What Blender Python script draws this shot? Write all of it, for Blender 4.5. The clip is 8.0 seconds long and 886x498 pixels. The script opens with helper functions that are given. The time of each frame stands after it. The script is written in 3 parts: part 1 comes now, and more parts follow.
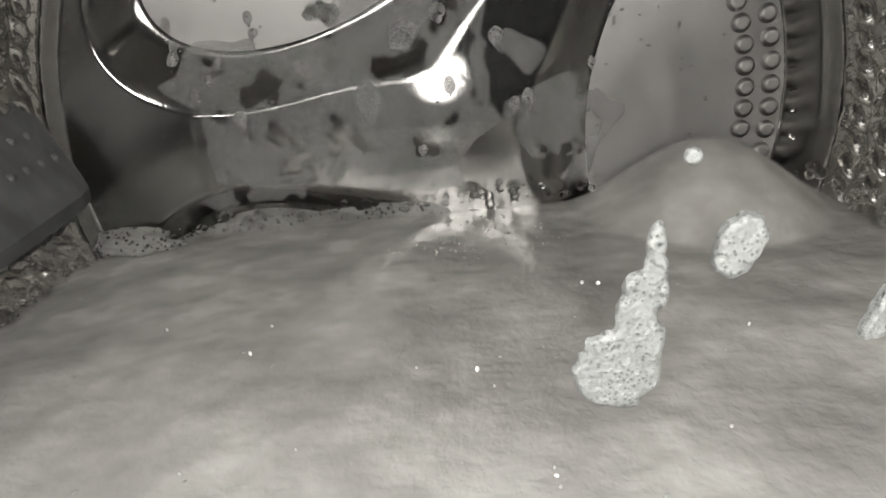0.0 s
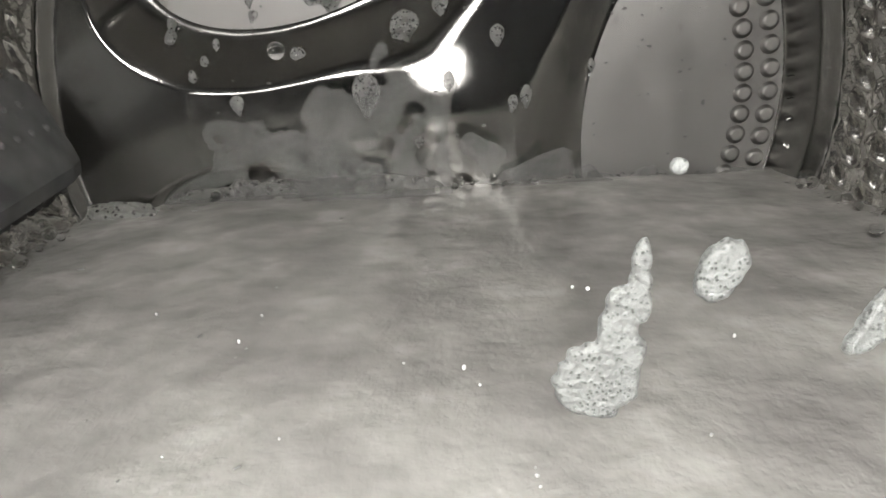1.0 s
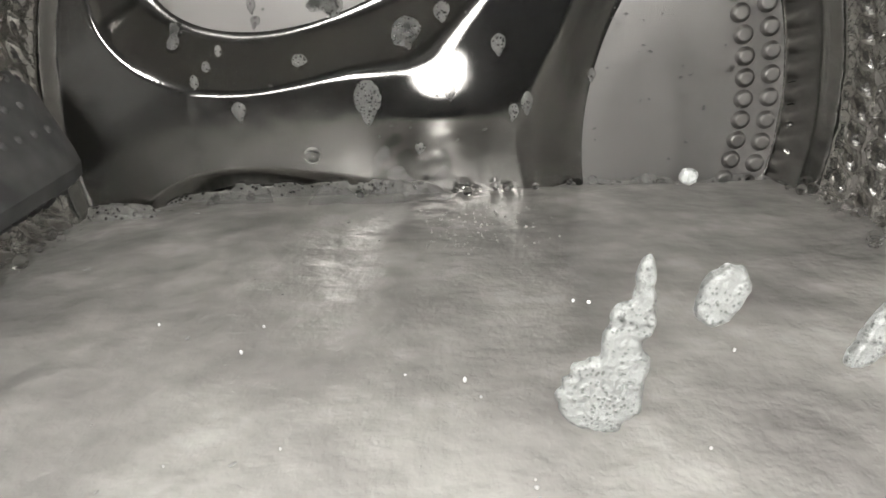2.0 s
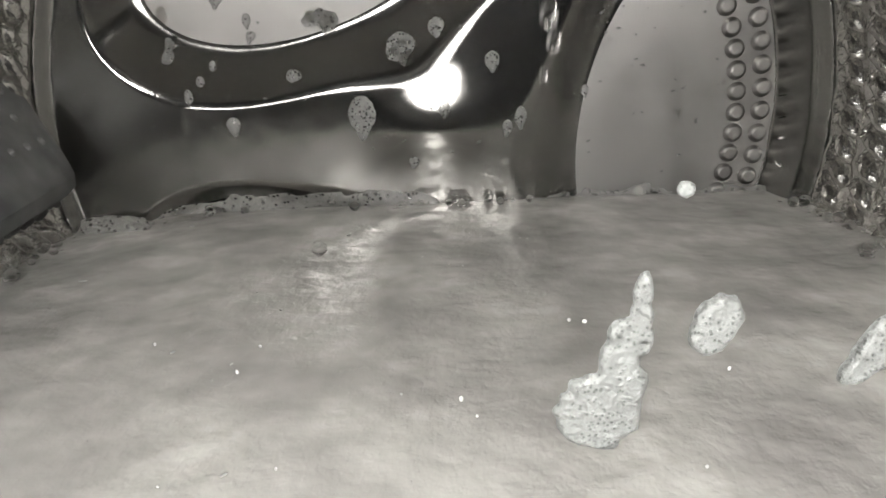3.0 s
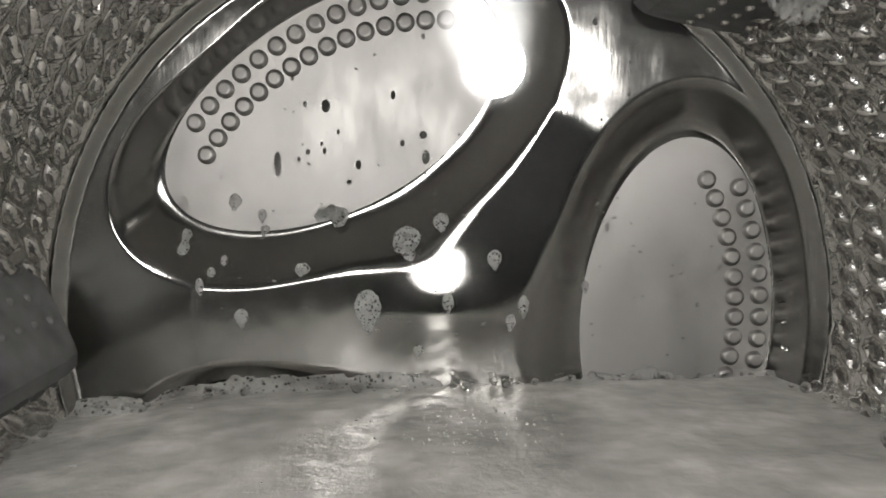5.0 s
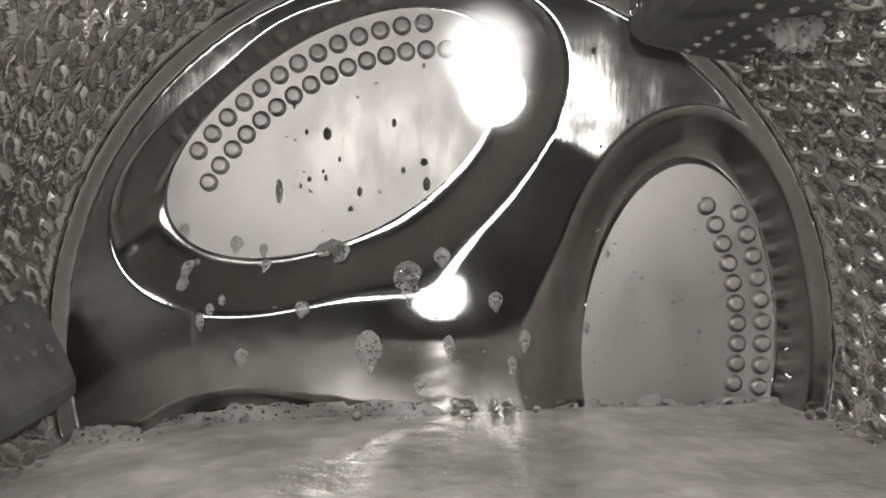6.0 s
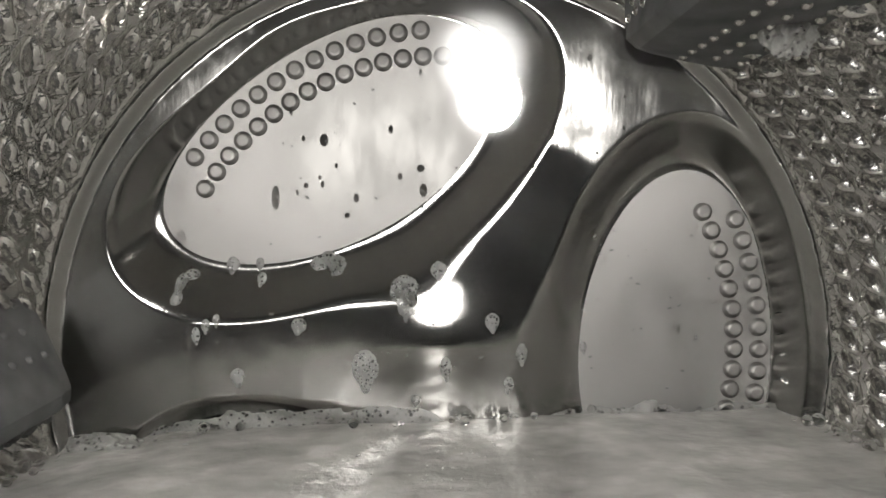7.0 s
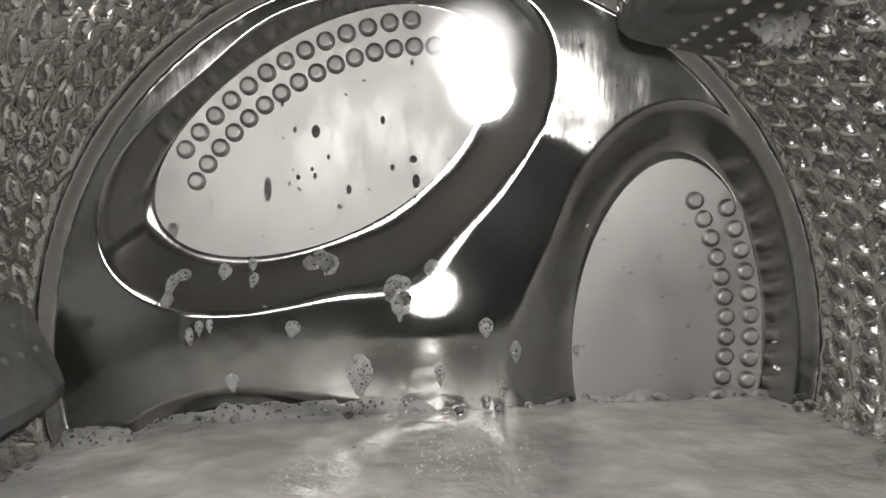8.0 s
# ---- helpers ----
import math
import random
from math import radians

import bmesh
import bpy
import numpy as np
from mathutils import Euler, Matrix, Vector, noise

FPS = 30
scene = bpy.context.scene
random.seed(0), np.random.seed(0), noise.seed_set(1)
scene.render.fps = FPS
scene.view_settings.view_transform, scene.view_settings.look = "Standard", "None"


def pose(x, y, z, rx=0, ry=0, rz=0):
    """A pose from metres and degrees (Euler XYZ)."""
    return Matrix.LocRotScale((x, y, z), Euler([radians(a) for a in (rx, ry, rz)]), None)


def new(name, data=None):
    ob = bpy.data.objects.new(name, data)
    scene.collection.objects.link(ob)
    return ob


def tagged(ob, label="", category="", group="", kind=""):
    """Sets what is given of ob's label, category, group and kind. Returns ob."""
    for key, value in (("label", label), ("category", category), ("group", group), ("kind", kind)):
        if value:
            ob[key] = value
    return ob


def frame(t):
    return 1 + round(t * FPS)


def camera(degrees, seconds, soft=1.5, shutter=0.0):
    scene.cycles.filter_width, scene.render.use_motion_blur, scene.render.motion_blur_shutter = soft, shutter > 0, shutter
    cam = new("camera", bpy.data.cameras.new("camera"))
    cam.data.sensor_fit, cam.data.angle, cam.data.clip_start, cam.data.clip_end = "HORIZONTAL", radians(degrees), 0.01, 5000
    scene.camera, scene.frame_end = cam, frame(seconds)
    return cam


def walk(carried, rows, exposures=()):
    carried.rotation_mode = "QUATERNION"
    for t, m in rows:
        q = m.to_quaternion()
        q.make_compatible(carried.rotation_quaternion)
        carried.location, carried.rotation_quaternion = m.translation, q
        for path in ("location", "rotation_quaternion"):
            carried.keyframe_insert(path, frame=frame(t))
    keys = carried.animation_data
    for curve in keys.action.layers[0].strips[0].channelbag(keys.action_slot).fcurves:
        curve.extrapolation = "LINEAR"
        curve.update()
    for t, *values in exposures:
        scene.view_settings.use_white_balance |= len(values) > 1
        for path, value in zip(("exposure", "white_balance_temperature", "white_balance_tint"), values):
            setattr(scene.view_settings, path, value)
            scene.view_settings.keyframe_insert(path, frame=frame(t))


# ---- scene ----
cam = camera(68.9, 8.0, 1.5, 0.4)

EYE = (0.0026, 0.0, 0.0737)
PATH = [(0, -20.86, 3.23, -0.21), (0.2, -21.0, 1.9, 0.1), (0.5, -21.21, 0.86, 0.46), (1, -21.69, 0.29, 0.05),
        (1.5, -21.58, -0.03, 0.26), (3, -20.28, -0.21, -0.28), (3.5, -19.41, -0.28, -0.55), (4, -18.51, -0.11, -0.2),
        (4.2, -17.55, -0.35, -0.2), (4.4, -15.3, -0.75, -0.25), (4.5, -12.56, -0.88, -0.26), (4.6, -9.85, -0.8, -0.2),
        (4.7, -7.5, -0.7, -0.1), (4.8, -6.3, -0.6, 0.05), (5, -4.25, -0.53, 0.15), (5.2, -4.1, -0.5, 0.15),
        (6.3, -1.25, -0.42, 0.24), (6.5, -1.18, -0.41, 0.24), (7, -1.35, -0.37, -0.07), (7.5, -1.8, 0, -0.45),
        (8, -2.17, 0.09, -0.68)]
walk(cam, [(t, pose(*EYE, 90 + p, r, y)) for t, p, r, y in PATH],
     [(0, -0.12), (1.5, -0.03), (3.5, 0.05), (5.0, 0.1), (6.5, 0.22), (8, 0.25)])

# ---- world, lamp ----
world = bpy.data.worlds.new("dark_room")
scene.world = world
world.use_nodes = True
world.node_tree.nodes["Background"].inputs[0].default_value = (0.9, 0.95, 1.0, 1)
world.node_tree.nodes["Background"].inputs[1].default_value = 0.006

torch = bpy.data.lights.new("torch_light", "AREA")
torch.shape, torch.size, torch.energy = "DISK", 0.029, 2.2
torch.color = (1.0, 0.98, 0.945)
torch_ob = new("torch_light", torch)
torch_ob.matrix_world = pose(EYE[0] - 0.03, -0.16, EYE[2] + 0.0624, 66, 0, -4)

# ---- sizes ----
BACK = 0.42          # depth of the drum's back wall from the eye
R = 0.241            # drum radius
FRONT = 0.11        # front lip of the drum
WATER = -0.0505       # level of the suds
GLASS = 0.075        # inner face of the door glass on the axis
LEAN = -0.112        # the glass stands askew: its slope across the drum


# ---- materials ----
def material(name, base, rough, metal=0.0, **more):
    m = bpy.data.materials.new(name)
    m.use_nodes = True
    b = m.node_tree.nodes["Principled BSDF"]
    b.inputs["Base Color"].default_value = (*base, 1)
    b.inputs["Roughness"].default_value = rough
    b.inputs["Metallic"].default_value = metal
    for key, value in more.items():
        b.inputs[key.replace("_", " ")].default_value = value
    return m, m.node_tree, b


def add(tree, kind, **values):
    n = tree.nodes.new(kind)
    for key, value in values.items():
        n.inputs[key].default_value = value
    return n


def coords(tree, scale=(1, 1, 1)):
    c = tree.nodes.new("ShaderNodeTexCoord")
    m = tree.nodes.new("ShaderNodeMapping")
    m.inputs["Scale"].default_value = scale
    tree.links.new(c.outputs["Object"], m.inputs["Vector"])
    return m.outputs["Vector"]


def ramp(tree, source, stops):
    r = tree.nodes.new("ShaderNodeValToRGB")
    el = r.color_ramp.elements
    while len(el) < len(stops):
        el.new(0.5)
    for e, (at, v) in zip(el, stops):
        e.position = at
        e.color = (*v, 1) if isinstance(v, tuple) else (v, v, v, 1)
    tree.links.new(source, r.inputs[0])
    return r.outputs[0]


def bump(tree, b, source, strength, distance, normal=None):
    n = add(tree, "ShaderNodeBump", Strength=strength, Distance=distance)
    tree.links.new(source, n.inputs["Height"])
    if normal:
        tree.links.new(normal, n.inputs["Normal"])
    tree.links.new(n.outputs["Normal"], b.inputs["Normal"])
    return n.outputs["Normal"]


def noise_node(tree, vec, scale, detail=3.0, rough=0.5):
    n = add(tree, "ShaderNodeTexNoise", Scale=scale, Detail=detail, Roughness=rough)
    tree.links.new(vec, n.inputs["Vector"])
    return n.outputs["Fac"]


def steel(name, base, rlo, rhi, streak=(400, 400, 12), wave=0.0006, satin=0.03, wide=0.3, fine_s=0.12, wet=0.0, brushed=0.0):
    """Polished steel with a satin haze of fine scratches and dried soap. brushed: how far gloss spreads across the grain."""
    m, tree, b = material(name, base, 0.2, 1.0)
    tree.nodes.remove(b)
    fine = noise_node(tree, coords(tree, streak), 1.0, 3)
    film = noise_node(tree, coords(tree, (1, 1, 0.45)), 28.0, 5, 0.6)
    gloss, haze = (tree.nodes.new("ShaderNodeBsdfAnisotropic") for _ in range(2))
    for shader in (gloss, haze):
        shader.distribution = "BECKMANN"
        shader.inputs["Color"].default_value = (*base, 1)
        shader.inputs["Anisotropy"].default_value = -brushed
    if brushed:
        along = tree.nodes.new("ShaderNodeTangent")
        along.direction_type, along.axis = "RADIAL", "Z"
        for shader in (gloss, haze):
            tree.links.new(along.outputs[0], shader.inputs["Tangent"])
    tree.links.new(ramp(tree, film, [(0.35, rlo), (0.7, rhi)]), gloss.inputs["Roughness"])
    haze.inputs["Roughness"].default_value = wide
    n1 = bump(tree, gloss, fine, fine_s, 0.0004)
    n2 = bump(tree, gloss, noise_node(tree, coords(tree), 34.0, 2), 0.25, wave, n1)
    if wet:
        n2 = bump(tree, gloss, noise_node(tree, coords(tree), 130.0, 3, 0.5), wet, 0.0022, n2)
    tree.links.new(n2, haze.inputs["Normal"])
    mix = tree.nodes.new("ShaderNodeMixShader")
    tree.links.new(ramp(tree, film, [(0.3, satin * 0.75), (0.75, min(1.0, satin * 1.25))]), mix.inputs[0])
    tree.links.new(gloss.outputs[0], mix.inputs[1])
    tree.links.new(haze.outputs[0], mix.inputs[2])
    tree.links.new(mix.outputs[0], tree.nodes["Material Output"].inputs["Surface"])
    return m


STEEL_BACK = steel("brushed_steel", (0.37, 0.362, 0.347), 0.18, 0.23, satin=0.02, wide=0.4, brushed=0.49)
STEEL_PANEL = steel("satin_steel", (0.21, 0.205, 0.197), 0.37, 0.46, (700, 400, 9), satin=0.5, wide=0.7, brushed=0.25)
STEEL_DRUM = steel("embossed_steel", (0.72, 0.705, 0.68), 0.03, 0.08, (170, 170, 170), satin=0.09, wide=0.32, fine_s=0.1, wave=0.001, wet=0.75)
STEEL_LIFT, _t, _b = material("grey_lifter", (0.045, 0.045, 0.044), 0.75)
_b.inputs["Specular IOR Level"].default_value = 0.06
tone = ramp(_t, noise_node(_t, coords(_t), 40.0, 5), [(0.3, (0.05, 0.05, 0.05)), (0.7, (0.10, 0.10, 0.097))])
_t.links.new(tone, _b.inputs["Base Color"])
bump(_t, _b, noise_node(_t, coords(_t), 260.0, 3), 0.2, 0.0006)
RUBBER, _, _ = material("grey_rubber", (0.025, 0.025, 0.025), 0.6)
DARK, _, _ = material("dark_gap", (0.02, 0.02, 0.02), 0.7)

GLASS_MAT, _, _b = material("door_glass", (1, 1, 1), 0.0, 0.0, IOR=1.45)
_b.inputs["Transmission Weight"].default_value = 1.0
_b.inputs["Coat Weight"].default_value = 0.2
_b.inputs["Coat Roughness"].default_value = 0.05
_b.inputs["Coat IOR"].default_value = 1.33
THIN_MAT, _, _b = material("thin_bubble", (1, 1, 1), 0.0, 0.0, IOR=1.06)
_b.inputs["Transmission Weight"].default_value = 1.0
_b.inputs["Coat Weight"].default_value = 1.0
FILM_MAT, _, _b = material("clear_bubble", (1, 1, 1), 0.02, 0.0, IOR=1.2)
_b.inputs["Transmission Weight"].default_value = 1.0


FLECK, _, _ = material("white_fleck", (0.2, 0.2, 0.195), 0.12)


FROTH, _, _ = material("wet_froth", (0.26, 0.257, 0.247), 0.22)


def suds():
    m, tree, b = material("soapy_water", (0.55, 0.54, 0.5), 0.2)
    v = coords(tree, (1, 1, 1))
    cloud = noise_node(tree, v, 22.0, 6, 0.6)
    c = ramp(tree, cloud, [(0.3, (0.19, 0.185, 0.175)), (0.55, (0.29, 0.284, 0.27)), (0.72, (0.40, 0.393, 0.374))])
    tree.links.new(c, b.inputs["Base Color"])
    n1 = bump(tree, b, noise_node(tree, v, 75.0, 4, 0.55), 0.3, 0.004)
    n2 = bump(tree, b, noise_node(tree, v, 320.0, 3), 0.3, 0.001, n1)
    bump(tree, b, noise_node(tree, coords(tree, (1, 0.6, 1)), 900.0, 2), 0.3, 0.0004, n2)
    b.inputs["Specular IOR Level"].default_value = 0.2
    return m


def foam(name, base, pits, scale, alpha=1.0, relief=0.5):
    m, tree, b = material(name, base, 0.6)
    v = coords(tree)
    cell = add(tree, "ShaderNodeTexVoronoi", Scale=scale)
    tree.links.new(v, cell.inputs["Vector"])
    big = add(tree, "ShaderNodeTexVoronoi", Scale=scale * 0.42)
    tree.links.new(v, big.inputs["Vector"])
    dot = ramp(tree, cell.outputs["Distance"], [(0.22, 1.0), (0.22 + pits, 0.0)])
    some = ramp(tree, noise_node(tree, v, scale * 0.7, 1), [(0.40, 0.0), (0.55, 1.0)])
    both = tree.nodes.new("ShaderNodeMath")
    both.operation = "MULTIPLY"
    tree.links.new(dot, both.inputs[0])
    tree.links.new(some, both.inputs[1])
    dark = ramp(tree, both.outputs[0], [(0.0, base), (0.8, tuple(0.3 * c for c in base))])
    patch = ramp(tree, noise_node(tree, v, scale * 0.16, 4, 0.7), [(0.35, 0.8), (0.65, 1.08)])
    tint = tree.nodes.new("ShaderNodeMix")
    tint.data_type, tint.blend_type = "RGBA", "MULTIPLY"
    tint.inputs["Factor"].default_value = 1.0
    tree.links.new(dark, tint.inputs[6])
    tree.links.new(patch, tint.inputs[7])
    tree.links.new(tint.outputs[2], b.inputs["Base Color"])
    b.inputs["Alpha"].default_value = alpha
    n1 = bump(tree, b, cell.outputs["Distance"], relief, -0.0006)
    bump(tree, b, big.outputs["Distance"], relief, 0.001, n1)
    return m


SUDS = suds()
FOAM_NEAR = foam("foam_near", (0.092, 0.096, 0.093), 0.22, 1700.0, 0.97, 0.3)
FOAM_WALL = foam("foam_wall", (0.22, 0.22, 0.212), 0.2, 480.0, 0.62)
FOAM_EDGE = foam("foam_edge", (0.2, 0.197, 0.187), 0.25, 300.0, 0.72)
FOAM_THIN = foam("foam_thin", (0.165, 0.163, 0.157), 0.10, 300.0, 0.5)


# ---- builders ----
def mesh_object(name, verts, faces, mat, parent=None, smooth=True):
    me = bpy.data.meshes.new(name)
    me.from_pydata(verts, [], faces)
    me.materials.append(mat)
    if smooth:
        me.polygons.foreach_set("use_smooth", [True] * len(me.polygons))
    me.update()
    ob = new(name, me)
    ob.parent = parent
    return ob


def part(name, bm, mat, parent, label=""):
    me = bpy.data.meshes.new(name)
    bm.normal_update()
    bm.to_mesh(me)
    bm.free()
    me.materials.append(mat)
    me.polygons.foreach_set("use_smooth", [True] * len(me.polygons))
    ob = new(name, me)
    ob.parent = parent
    return tagged(ob, label)


def share(name, data, parent, m):
    ob = new(name, data)
    ob.parent = parent
    ob.matrix_basis = m
    return ob


def grid_faces(nu, nv, keep=None):
    i, j = np.meshgrid(np.arange(nu - 1), np.arange(nv - 1), indexing="ij")
    a = (i * nv + j).ravel()
    q = np.stack([a, a + nv, a + nv + 1, a + 1], 1)
    return q if keep is None else q[keep[q].all(1)]


def smooth01(x):
    x = np.clip(x, 0, 1)
    return x * x * (3 - 2 * x)


# ---- back wall: three dished oval lobes round a domed star ----
LOBE_IN = (-0.0711, 0.1321, 0.1218, 0.0650, 29.8, 0.059, 0.042)      # centre, half axes, lean, egg, bend
LOBE_OUT = (-0.0615, 0.1200, 27.0, -2.1711)                          # centre, lean, log of the mean radius
OUT_WAVES = ((0.0026, -0.0612), (0.2529, 0.0077), (-0.0179, 0.0207), (0.0662, 0.0089), (0.0048, 0.0032))
DISH = 0.017
CONE = 0.07          # the back wall sinks towards its middle
HUB_IN = (0.0055, -0.0033)
HUB_OUT = (0.0085, -0.0048)
HUB_DIMPLE = (0.0066, 0.0004)


def turned(x, z, hub, k):
    c, s = math.cos(radians(120 * k)), math.sin(radians(120 * k))
    return (x - hub[0]) * c - (z - hub[1]) * s + hub[0], (x - hub[0]) * s + (z - hub[1]) * c + hub[1]


def oval(x, z):
    """1 on the rim of the inner panel, less inside it."""
    cx, cz, a, b, ang, egg, bend = LOBE_IN
    c, s = math.cos(radians(ang)), math.sin(radians(ang))
    u, v = ((x - cx) * c + (z - cz) * s) / a, (-(x - cx) * s + (z - cz) * c) / b
    v = (v - bend * u * u) / np.maximum(1 + egg * u, 0.2)
    return np.sqrt(u * u + v * v)


def outer_gap(x, z, r):
    """How far inside the outer rim of a lobe."""
    cx, cz, lean, log_r = LOBE_OUT
    phi = np.arctan2(z - cz, x - cx) - radians(lean)
    rim = log_r + sum(p * np.cos(k * phi) + q * np.sin(k * phi) for k, (p, q) in enumerate(OUT_WAVES, 1))
    d1, d2, k = (np.exp(rim) - np.hypot(x - cx, z - cz)) * 0.9, 0.2335 - r, 0.003
    return np.maximum(-k * np.log(np.exp(np.clip(-d1 / k, -60, 60)) + np.exp(np.clip(-d2 / k, -60, 60))), 0)


def ripples(x, z, seed, count, length):
    """A sum of plane waves of about that length, between -1 and 1."""
    rng, total = random.Random(seed), 0
    for _ in range(count):
        a, w, p = rng.uniform(0, math.pi), 2 * math.pi / (length * rng.uniform(0.6, 1.6)), rng.uniform(0, 6.3)
        total = total + np.sin(w * (x * math.cos(a) + z * math.sin(a)) + p)
    return total / count


def wall_height(x, z):
    """How far the back wall stands out towards the door at x, z."""
    x, z = np.asarray(x, float), np.asarray(z, float)
    r = np.hypot(x, z)
    h = 0.0087 * np.exp(-(r / 0.035) ** 2) + CONE * (np.sqrt(r * r + 0.0009) - 0.12)
    arm = 1.0
    for k in range(3):
        d_in = np.maximum(np.maximum((oval(*turned(x, z, HUB_IN, k)) - 1) * 0.070, r - 0.2225), 0)
        d_out = outer_gap(*turned(x, z + (0.014 if k == 2 else 0), HUB_OUT, k), r)
        f = d_in / (d_in + d_out + 1e-6)
        f = np.where(d_out <= 0, 1.0, f)
        e = 0.32
        ramp_f = np.where(f < e, f * f / (2 * e), np.where(f > 1 - e, 1 - e - (1 - f) ** 2 / (2 * e), f - e / 2)) / (1 - e)
        h = h - DISH * (1 - ramp_f)
        arm = arm * ramp_f
    h = h + 0.0011 * arm * np.logaddexp(0, (r - 0.125) / 0.010)
    h = h + 0.006 * smooth01((r - 0.230) / 0.009) ** 1.5
    h = h + 0.0003 * ripples(x, z, 3, 9, 0.016) * smooth01((r - 0.225) / 0.008)
    h = h + 0.00007 * ripples(x, z, 8, 8, 0.030)
    return h


def wall_y(x, z):
    return BACK - wall_height(x, z)


def build_back_wall():
    n = 620
    a = np.linspace(-0.2387, 0.2387, n)
    x, z = np.meshgrid(a, a, indexing="ij")
    x, z = x.ravel(), z.ravel()
    r = np.hypot(x, z)
    k = np.where(r > 0.2387, 0.2387 / np.maximum(r, 1e-6), 1.0)
    keep = r < 0.2387 + 0.0012
    x, z = x * k, z * k
    faces = grid_faces(n, n, keep)
    # the grid is drawn onto the rims of the three panels
    e, step = 1e-5, a[1] - a[0]
    inside = np.zeros(x.shape, bool)
    for k in range(3):
        o = oval(*turned(x, z, HUB_IN, k)) - 1
        gx = (oval(*turned(x + e, z, HUB_IN, k)) - 1 - o) / e
        gz = (oval(*turned(x, z + e, HUB_IN, k)) - 1 - o) / e
        g2 = np.maximum(gx * gx + gz * gz, 1.0)
        near = (np.abs(o) / np.sqrt(g2) < 0.62 * step) & (r < 0.235)
        x, z = np.where(near, x - gx * o / g2, x), np.where(near, z - gz * o / g2, z)
        inside |= (near | (o < 0)) & (r < 0.2225)
    verts = np.stack([x, wall_y(x, z), z], 1)
    back = mesh_object("wall_back", verts.tolist(), faces.tolist(), STEEL_BACK)
    back.data.materials.append(STEEL_PANEL)
    back.data.polygons.foreach_set("material_index", inside[faces].all(1).astype(np.int32))
    tagged(back, "brushed stainless steel drum back pressed into three oval lobes", "drum wall", kind="structure")
    bm = bmesh.new()
    rings = []
    for rad, out in ((0.0066, -0.0006), (0.0060, 0.0003), (0.0047, 0.0018), (0.0040, 0.0022), (0.0034, 0.00236), (0.0031, 0.00238), (0.0028, 0.00238)):
        rings.append([bm.verts.new((rad * math.cos(k * math.pi / 10), -out, rad * math.sin(k * math.pi / 10))) for k in range(20)])
    for ra, rb in zip(rings, rings[1:]):
        for k in range(20):
            bm.faces.new((ra[k], ra[(k + 1) % 20], rb[(k + 1) % 20], rb[k]))
    bm.faces.new(rings[-1])
    first = part("dimple", bm, STEEL_PANEL, back)
    data, spots = first.data, []
    for count, cubic in ((13, ((-0.0124538, -0.0146116, 8.62e-5, 7.9e-6), (0.2081683, -0.0012773, -0.000576, 7.9e-6))),
                         (15, ((0.0024508, -0.0133077, 2.8e-6, 1.02e-5), (0.1917138, 0.0001445, -0.0005537, 6.4e-6)))):
        for i in range(count):
            spots.append(tuple(sum(q * i ** p for p, q in enumerate(row)) for row in cubic))
    made = False
    for k in range(2):
        for x0, z0 in spots:
            xr, zr = turned(x0, z0, HUB_DIMPLE, -k)
            if zr < WATER - 0.02:
                continue
            m = pose(xr, float(wall_y(xr, zr)), zr)
            if not made:
                first.matrix_basis, made = m, True
            else:
                share("dimple", data, back, m)
    return back


